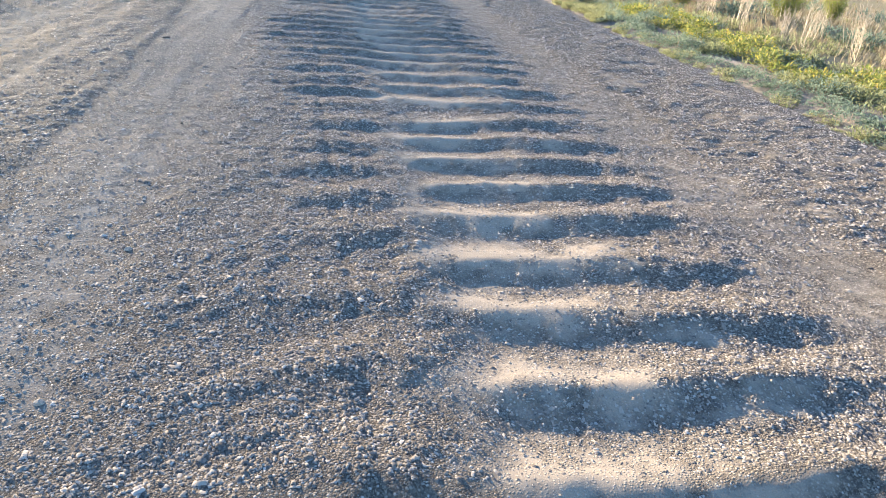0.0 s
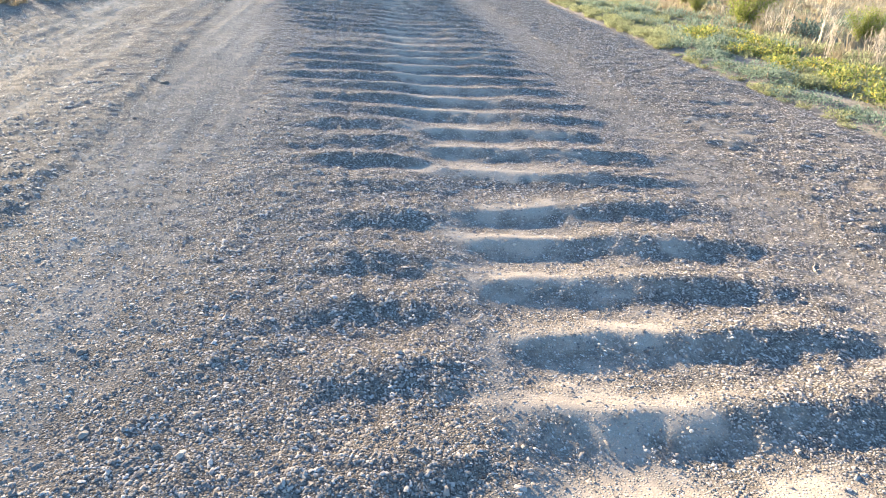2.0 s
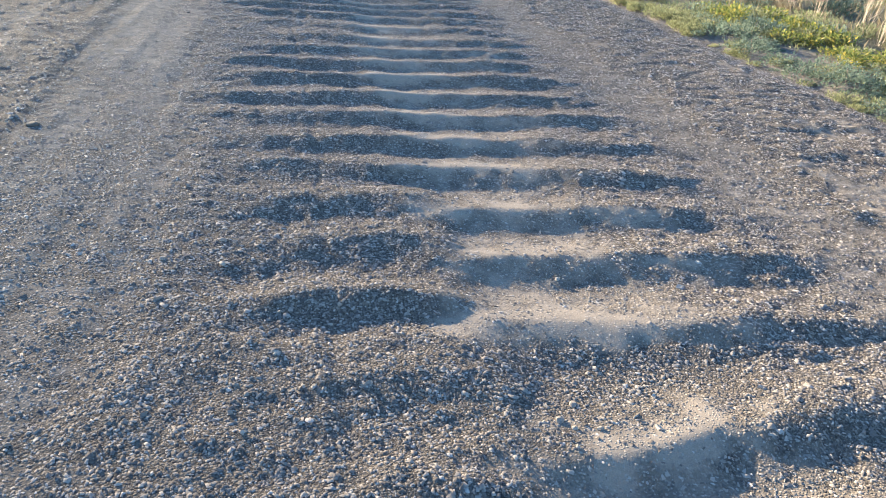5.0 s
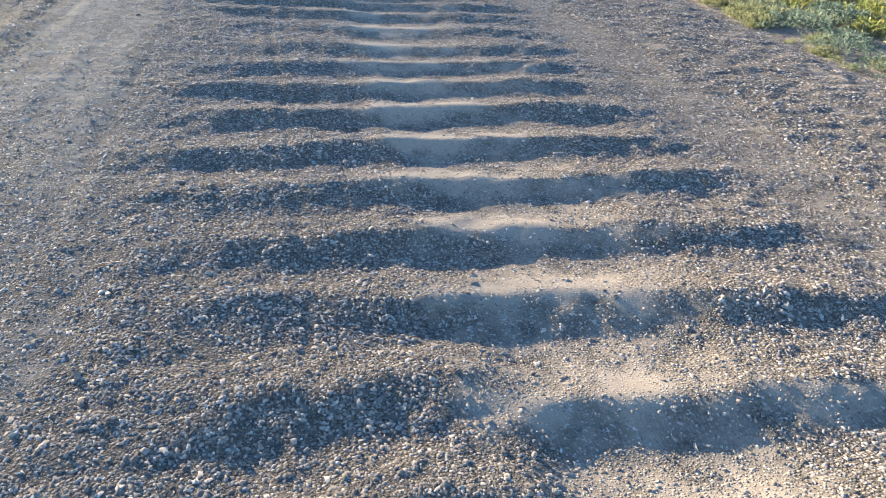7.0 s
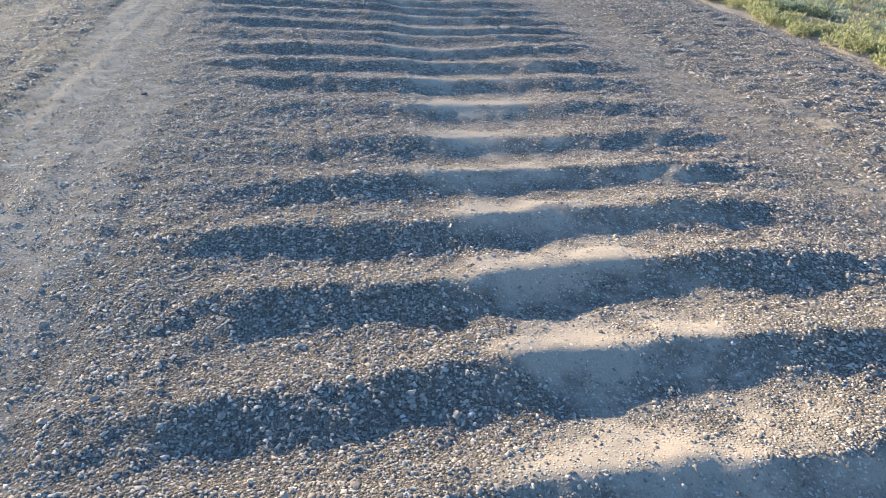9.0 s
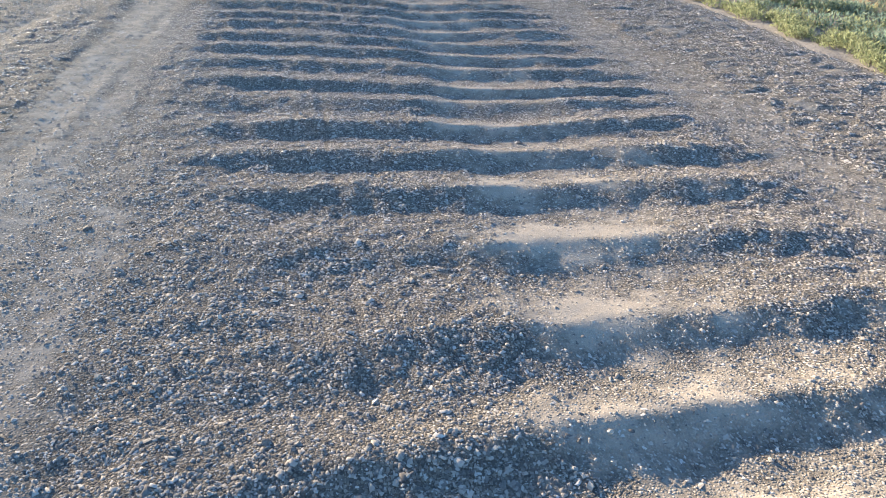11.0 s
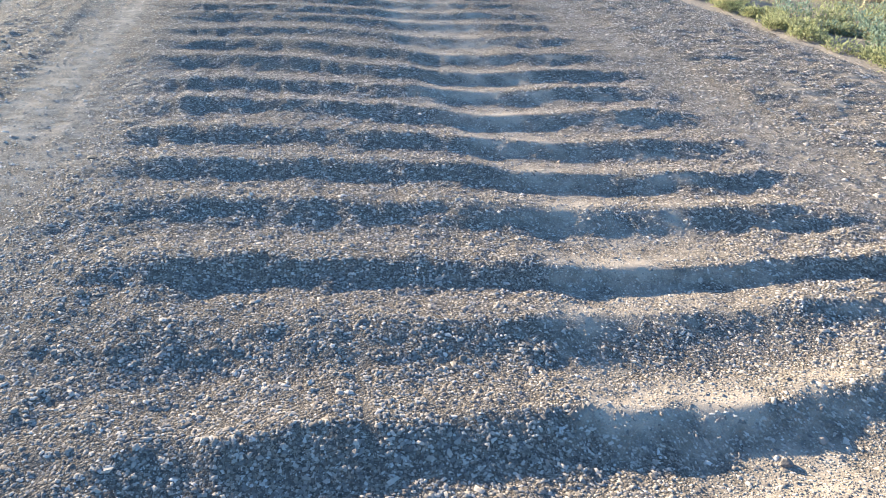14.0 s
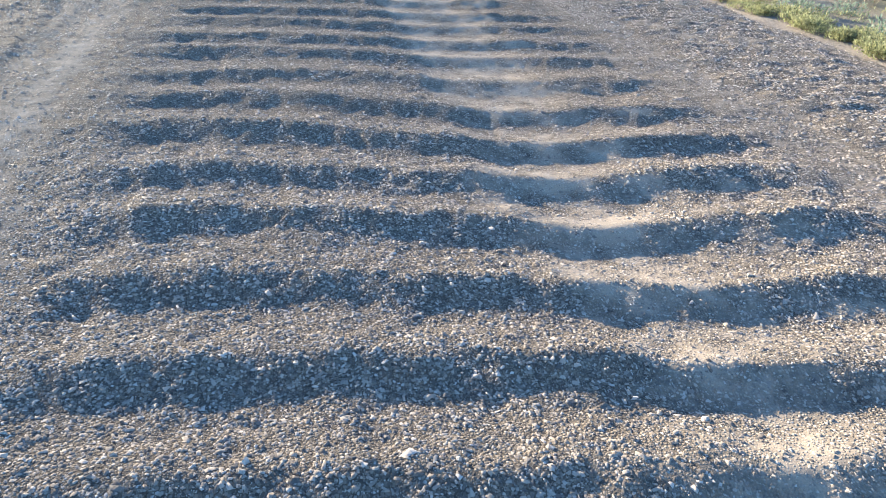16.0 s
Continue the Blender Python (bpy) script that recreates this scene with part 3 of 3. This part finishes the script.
def mesh_of(name, pieces, material, parent=None, label="", smooth=True):
    """One mesh out of (corners, quads) pieces, under a thing."""
    co, fs, o = [], [], 0
    for c, f in pieces:
        c, f = np.asarray(c, float), np.asarray(f)
        co.append(c)
        fs.append(f + o)
        o += len(c)
    me = bpy.data.meshes.new(name)
    fill(me, np.concatenate(co), np.concatenate(fs), smooth)
    me.materials.append(material)
    ob = new(name, me)
    ob.parent = parent
    if label:
        tagged(ob, label)
    return ob


def stick(name, length, r, bend, material, label):
    q = random.Random(int(length * 1000))
    rings = [((length * (k / 5 - 0.5), bend * math.sin(k / 5 * 3.1) + q.uniform(-1, 1) * r * 0.6, r + 0.2 * bend * q.random()), r * (1.0 - 0.1 * k)) for k in range(6)]
    return tagged(mesh_of(name, [tube(rings)], material), label, "stick")


lay(stick("straw_stick", 0.13, 0.006, 0.012, TWIG, "short bleached plant stem lying on the road edge"), 4.40, 9.94, 15)
lay(stick("straw_stick", 0.09, 0.005, 0.008, TWIG, "short pale plant stem lying on the dusty track"), 2.44, 5.70, -35)
lay(stick("straw_stick", 0.10, 0.005, 0.006, TWIG, "small pale straw lying on the gravel"), 2.42, 4.63, 60)
lay(stick("twig", 0.13, 0.003, 0.015, WOOD, "thin bent grey twig lying on the gravel"), -0.80, 8.00, 5)
lay(stick("twig", 0.21, 0.004, 0.01, WOOD, "thin dark twig lying beside the gravel"), 2.11, 16.36, -50)

# ---- plants ----


def leaves(n, place, way, long, wide, curl=0.2):
    """n leaves as folded diamonds: foot at place, along way, long and wide (arrays)."""
    way = way / np.linalg.norm(way, axis=1, keepdims=True)
    side = np.cross(way, rng.normal(0, 1, (n, 3)) * 0.35 + np.array((0, 0, 1.0)))
    side /= np.linalg.norm(side, axis=1, keepdims=True) + 1e-6
    up = np.cross(side, way)
    L, W = long[:, None], wide[:, None]
    mid = place + way * L * 0.5
    co = np.stack((place, mid + side * W * 0.5 + up * L * curl * 0.5, place + way * L - up * L * curl * 0.3, mid - side * W * 0.5 + up * L * curl * 0.5), 1)
    f = np.arange(n * 4).reshape(n, 4)
    return co.reshape(-1, 3), f


def stems_to(tops, r, sides=3, foot=0.03):
    out = []
    for t in tops:
        t = Vector(t)
        a = Vector((t.x * 0.08 + q.uniform(-foot, foot), t.y * 0.08 + q.uniform(-foot, foot), -0.02))
        m = a.lerp(t, 0.5) + Vector((q.uniform(-1, 1), q.uniform(-1, 1), 0.6)) * t.length * 0.08
        out.append(tube([(a, r), (m, r * 0.8), (t, r * 0.4)], sides))
    return out


def plant(name, label, category, group):
    return tagged(new(name), label, category, group)


def mat_plant(wide, tall):
    """A low cushion of small grey-green leaves."""
    ob = plant("mat_plant", "low grey-green mat of small leaves at the road edge", "plant", "mat plants on the verge")
    n = 640
    a, r = rng.uniform(0, 2 * np.pi, n), np.sqrt(rng.uniform(0, 1, n))
    r *= 1 + 0.25 * np.sin(3 * a + 1) + 0.15 * np.sin(5 * a)
    z = tall * np.clip(1 - r ** 2 * 0.8, 0.05, 1) * rng.uniform(0.3, 1.0, n) * (0.75 + 0.35 * np.sin(r * 9 + a * 4))
    p = np.stack((r * wide * np.cos(a), r * wide * np.sin(a), np.abs(z)), -1)
    w = np.stack((np.cos(a), np.sin(a), np.full(n, 0.7)), -1) + rng.normal(0, 0.6, (n, 3))
    mesh_of("foliage", [leaves(n, p, w, rng.uniform(0.02, 0.045, n), rng.uniform(0.012, 0.023, n))], GREY_LEAF, ob, smooth=False)
    mesh_of("stem_cluster", stems_to([p[k] for k in range(0, n, 80)], 0.004), WOOD, ob, "thin woody stems")
    return ob


def broadleaf(tall):
    """A clump of upright yellow-green leaves."""
    ob = plant("broadleaf_plant", "yellow-green broad-leaved weed, some leaves turning yellow", "plant", "broad-leaved plants on the verge")
    n = 150
    a, r = rng.uniform(0, 2 * np.pi, n), np.sqrt(rng.uniform(0, 1, n)) * 0.24
    z = rng.uniform(0.03, 1, n) ** 0.7 * tall
    p = np.stack((r * np.cos(a), r * np.sin(a), z), -1)
    w = np.stack((np.cos(a) * 0.8, np.sin(a) * 0.8, np.full(n, 0.7)), -1) + rng.normal(0, 0.45, (n, 3))
    mesh_of("foliage", [leaves(n, p, w, rng.uniform(0.05, 0.10, n), rng.uniform(0.025, 0.05, n), 0.12)], YELLOW_LEAF, ob, smooth=False)
    mesh_of("stem_cluster", stems_to([p[k] for k in range(0, n, 14)], 0.004), WEED_LEAF, ob, "thin green stems")
    return ob


def weed(wide, tall, material, name, label, group):
    """A loose low weed with narrow leaves."""
    ob = plant(name, label, "plant", group)
    n = 260
    a, r = rng.uniform(0, 2 * np.pi, n), np.sqrt(rng.uniform(0, 1, n)) * wide
    p = np.stack((r * np.cos(a), r * np.sin(a), rng.uniform(0, 1, n) ** 1.2 * tall), -1)
    w = np.stack((np.cos(a) * 0.6, np.sin(a) * 0.6, np.full(n, 0.9)), -1) + rng.normal(0, 0.5, (n, 3))
    mesh_of("foliage", [leaves(n, p, w, rng.uniform(0.02, 0.05, n), rng.uniform(0.009, 0.02, n))], material, ob, smooth=False)
    mesh_of("stem_cluster", stems_to([p[k] for k in range(0, n, 26)], 0.003), STRAW, ob, "thin pale stems")
    return ob


def shrub(tall, wide):
    """A small bush: branching stems and a ragged crown."""
    ob = plant("shrub", "small olive-green bush with a ragged crown", "shrub", "bushes on the verge")
    tips = []
    for k in range(16):
        a, lean = q.uniform(0, 6.28), q.uniform(0.05, 0.55)
        t = Vector((math.cos(a) * lean * wide * 1.6, math.sin(a) * lean * wide * 1.6, tall * q.uniform(0.6, 1.0) * (1 - 0.35 * lean)))
        wood = stems_to([t], 0.011, 3)
        for j in range(8):
            b = t * q.uniform(0.12, 0.95)
            e = b + Vector((q.uniform(-1, 1), q.uniform(-1, 1), q.uniform(0.0, 1))) * 0.17
            wood.append(tube([(b, 0.005), (e, 0.002)], 3))
            tips += [b, e]
        tips.append(t)
        mesh_of("branch", wood, WOOD, ob, "grey-brown woody branch")
    tips = np.array([tuple(t) for t in tips])
    n = 5600
    p = tips[rng.integers(0, len(tips), n)] + rng.normal(0, 0.055, (n, 3))
    p[:, 2] = np.abs(p[:, 2])
    w = rng.normal(0, 1, (n, 3)) + np.array((0, 0, 0.6))
    mesh_of("crown", [leaves(n, p, w, rng.uniform(0.025, 0.055, n), rng.uniform(0.012, 0.025, n))], SHRUB_LEAF, ob, smooth=False)
    return ob


def stalk_plant(tall):
    """Bare bleached flower stalks of last year, with short side arms."""
    ob = plant("dry_stalks", "tall bare bleached plant stalks with short side branches", "dry plant", "dry stalks on the verge")
    for k in range(6):
        a, lean = q.uniform(0, 6.28), q.uniform(0.02, 0.32)
        foot = Vector((q.uniform(-0.06, 0.06), q.uniform(-0.06, 0.06), -0.02))
        top = foot + Vector((math.cos(a) * lean, math.sin(a) * lean, 1)) * tall * q.uniform(0.6, 1.0)
        mid = foot.lerp(top, 0.5) + Vector((q.uniform(-1, 1), q.uniform(-1, 1), 0)) * 0.03
        main = mesh_of("stalk", [tube([(foot, 0.005), (mid, 0.004), (top, 0.002)], 3)], TWIG, ob)
        for j in range(4):
            b = foot.lerp(top, q.uniform(0.35, 0.9))
            e = b + Vector((q.uniform(-1, 1), q.uniform(-1, 1), q.uniform(0.5, 1.3))) * 0.13
            mesh_of("side_branch", [tube([(b, 0.003), (e, 0.0015)], 3)], TWIG, main)
    return ob


def tuft(tall):
    """A tussock of dry grass."""
    ob = plant("grass_tuft", "dry straw-coloured tuft of grass", "grass", "grass tufts on the verge")
    n = 130
    a, r = rng.uniform(0, 2 * np.pi, n), np.sqrt(rng.uniform(0, 1, n)) * 0.07
    p = np.stack((r * np.cos(a), r * np.sin(a), np.full(n, -0.01)), -1)
    w = np.stack((np.cos(a) * 0.45, np.sin(a) * 0.45, np.ones(n)), -1) + rng.normal(0, 0.22, (n, 3))
    mesh_of("tussock", [leaves(n, p, w, rng.uniform(0.5, 1.0, n) * tall, rng.uniform(0.005, 0.010, n), 0.12)], STRAW, ob, smooth=False)
    return ob


def stand(models, x, y, size=1.0):
    """A copy of one of the models on the ground at x, y; the first use of a model is the model itself."""
    k = q.randrange(len(models))
    z = float(verge_height(np.array([x]), np.array([y]))[0])
    m = pose(x, y, z - 0.004, 0, 0, q.uniform(0, 360)) @ Matrix.Scale(size, 4)
    if models[k].get("used"):
        return copy_thing(models[k], m @ Matrix.Scale(1 / models[k].scale[0], 4))
    models[k]["used"] = 1
    models[k].matrix_world = m
    return models[k]


q = random.Random(21)
mats = [mat_plant(0.27, 0.15), mat_plant(0.32, 0.19), mat_plant(0.22, 0.12)]
broads = [broadleaf(0.24), broadleaf(0.32), broadleaf(0.18)]
weeds = [weed(0.15, 0.10, WEED_LEAF, "low_weed", "low olive-green weed with narrow leaves", "low weeds along the road edge") for _ in range(3)]
pale_weeds = [weed(0.16, 0.12, GREY_LEAF, "grey_weed", "low grey-green weed on bare soil", "grey weeds on the verge") for _ in range(2)]
shrubs = [shrub(1.0, 0.55), shrub(0.8, 0.6)]
stalks = [stalk_plant(0.95), stalk_plant(0.75), stalk_plant(0.6)]
tufts = [tuft(0.38), tuft(0.28), tuft(0.46)]
# edge of the road: cushions first, then weeds
y = 4.2
while y < 13.3:
    stand(mats, 5.16 + q.uniform(-0.14, 0.20), y, q.uniform(0.8, 1.15))
    if q.random() < 0.45:
        stand(mats, 5.60 + q.uniform(-0.2, 0.3), y + q.uniform(-0.2, 0.2), q.uniform(0.8, 1.2))
    if q.random() < 0.5:
        stand(weeds, 4.95 + q.uniform(-0.1, 0.2), y + q.uniform(-0.2, 0.2), q.uniform(0.6, 1.0))
    y += q.uniform(0.34, 0.55)
for k in range(14):
    stand(mats, q.uniform(6.2, 7.6), q.uniform(6.0, 11.0), q.uniform(0.6, 0.9))
for k in range(26):
    stand(pale_weeds, q.uniform(8.0, 14.0), q.uniform(9.0, 26.0), q.uniform(1.6, 2.8))
for k in range(34):
    stand(broads, q.uniform(5.9, 7.1), 10.6 + q.uniform(0, 4.2), q.uniform(0.4, 0.8))
for k in range(26):
    stand(weeds, q.uniform(6.6, 8.6), 10.4 + q.uniform(0, 4.6), q.uniform(1.0, 1.8))
for k in range(14):
    stand(mats, q.uniform(5.9, 7.4), 10.6 + q.uniform(0, 4.5), q.uniform(0.6, 0.9))
for k in range(34):
    stand(broads, q.uniform(5.8, 6.9), q.uniform(6.4, 11.0), q.uniform(0.4, 0.8))
for k in range(18):
    stand(mats, q.uniform(5.7, 7.2), q.uniform(4.5, 10.6), q.uniform(0.6, 1.0))
for k in range(30):
    stand(weeds, q.uniform(5.2, 7.6), q.uniform(4.5, 11.0), q.uniform(0.8, 1.5))
for k in range(150):
    stand(weeds, 4.88 + abs(q.gauss(0, 0.26)), q.uniform(12.6, 25.0), q.uniform(0.7, 1.15))
for k in range(50):
    stand(weeds, q.uniform(5.3, 7.0), q.uniform(9.5, 20.0), q.uniform(0.7, 1.2))
for k in range(80):
    stand(pale_weeds, q.uniform(5.4, 8.0), q.uniform(12.5, 25.0), q.uniform(0.8, 1.5))
for k in range(45):
    stand(weeds, 4.80 + abs(q.gauss(0, 0.10)), q.uniform(4.0, 13.0), q.uniform(0.25, 0.6))
for x, y, s in ((8.35, 16.6, 1.15), (10.1, 15.0, 0.85), (11.8, 15.6, 0.8), (9.0, 21.0, 0.8), (8.3, 18.8, 0.55)):
    stand(shrubs, x, y, s)
for x, y in ((8.5, 12.4), (8.9, 12.2), (8.7, 10.6), (8.75, 12.9), (9.65, 13.2), (8.8, 14.2), (8.4, 15.6), (9.2, 16.8), (9.3, 11.6), (10.1, 12.0), (8.2, 13.5), (9.9, 10.2), (7.9, 10.9), (8.1, 11.8), (8.3, 10.1), (7.7, 12.6), (9.0, 9.6), (9.4, 12.6), (8.0, 14.4), (10.6, 13.0)):
    stand(stalks, x, y, q.uniform(0.8, 1.15))
for k in range(170):
    stand(tufts, q.uniform(7.4, 13.5), q.uniform(8.5, 24.0), q.uniform(0.4, 0.8))
for k in range(110):
    stand(tufts, -4.50 - abs(q.gauss(0, 0.55)), q.uniform(9.5, 17.0), q.uniform(0.45, 0.8))
for x, y in ((-4.75, 13.9), (-4.62, 12.3), (-4.95, 12.9), (-5.1, 14.3), (-4.85, 11.2), (-5.2, 11.8), (-5.3, 13.4), (-4.9, 15.2), (-5.5, 12.5), (-5.0, 10.4)):
    stand(tufts, x, y, q.uniform(0.5, 0.8))

# rough pasture beyond: blades nobody could count
n = 30000
x = np.concatenate((rng.uniform(8.0, 30.0, n // 2), rng.uniform(7.0, 16.0, n // 4), rng.uniform(-14, -4.8, n - n // 2 - n // 4)))
y = rng.uniform(6.0, 40.0, n)
ok = wave(x, y, 0.8, 71) > -0.35
x, y = x[ok], y[ok]
n = len(x)
p = np.stack((x, y, verge_height(x, y) - 0.01), -1)
w = rng.normal(0, 0.35, (n, 3)) + np.array((0, 0, 1.0))
meadow = mesh_of("dry_grass", [leaves(n, p, w, rng.uniform(0.12, 0.34, n), rng.uniform(0.012, 0.030, n))], STRAW, smooth=False)
tagged(meadow, "rough straw-coloured pasture grass beyond the verge", "grass", kind="stuff")

# low undergrowth between the weeds, leaf by leaf
c = np.stack((rng.uniform(5.4, 13.0, 420), rng.uniform(5.0, 26.0, 420)), -1)
at = np.repeat(c, 42, 0) + rng.normal(0, 0.13, (420 * 42, 2))
n = len(at)
p = np.stack((at[:, 0], at[:, 1], verge_height(at[:, 0], at[:, 1]) + rng.uniform(0, 0.10, n) ** 1.2), -1)
w = rng.normal(0, 0.6, (n, 3)) + np.array((0, 0, 0.8))
under = mesh_of("undergrowth", [leaves(n, p, w, rng.uniform(0.03, 0.07, n), rng.uniform(0.010, 0.022, n))], WEED_LEAF, smooth=False)
tagged(under, "sparse olive undergrowth of small leaves between the weeds", "undergrowth", kind="stuff")

# ---- pebbles in the road that can be told apart ----
shapes = []
for k in range(6):
    bm = bmesh.new()
    bmesh.ops.create_icosphere(bm, subdivisions=1, radius=1)
    w = random.Random(60 + k)
    for v in bm.verts:
        v.co = v.co * w.uniform(0.78, 1.12)
        v.co = Vector((v.co.x * w.uniform(1.05, 1.3), v.co.y * 0.85, v.co.z * 0.6))
    me = bpy.data.meshes.new("pebble")
    bm.to_mesh(me)
    bm.free()
    me.materials.append(GRAVEL if k < 4 else PALE)
    shapes.append(me)
w = random.Random(77)
for k in range(290):
    x, y, r = w.uniform(-1.4, 2.1), w.uniform(1.2, 17.0), w.uniform(0.007, 0.0125)
    z = float(road_height(np.array([x]), np.array([y]))[0])
    ob = new("pebble", shapes[w.randrange(6)])
    ob.parent = road
    ob.matrix_world = pose(x, y, z + r * 0.22, w.uniform(-15, 15), w.uniform(-15, 15), w.uniform(0, 360)) @ Matrix.Scale(r, 4)
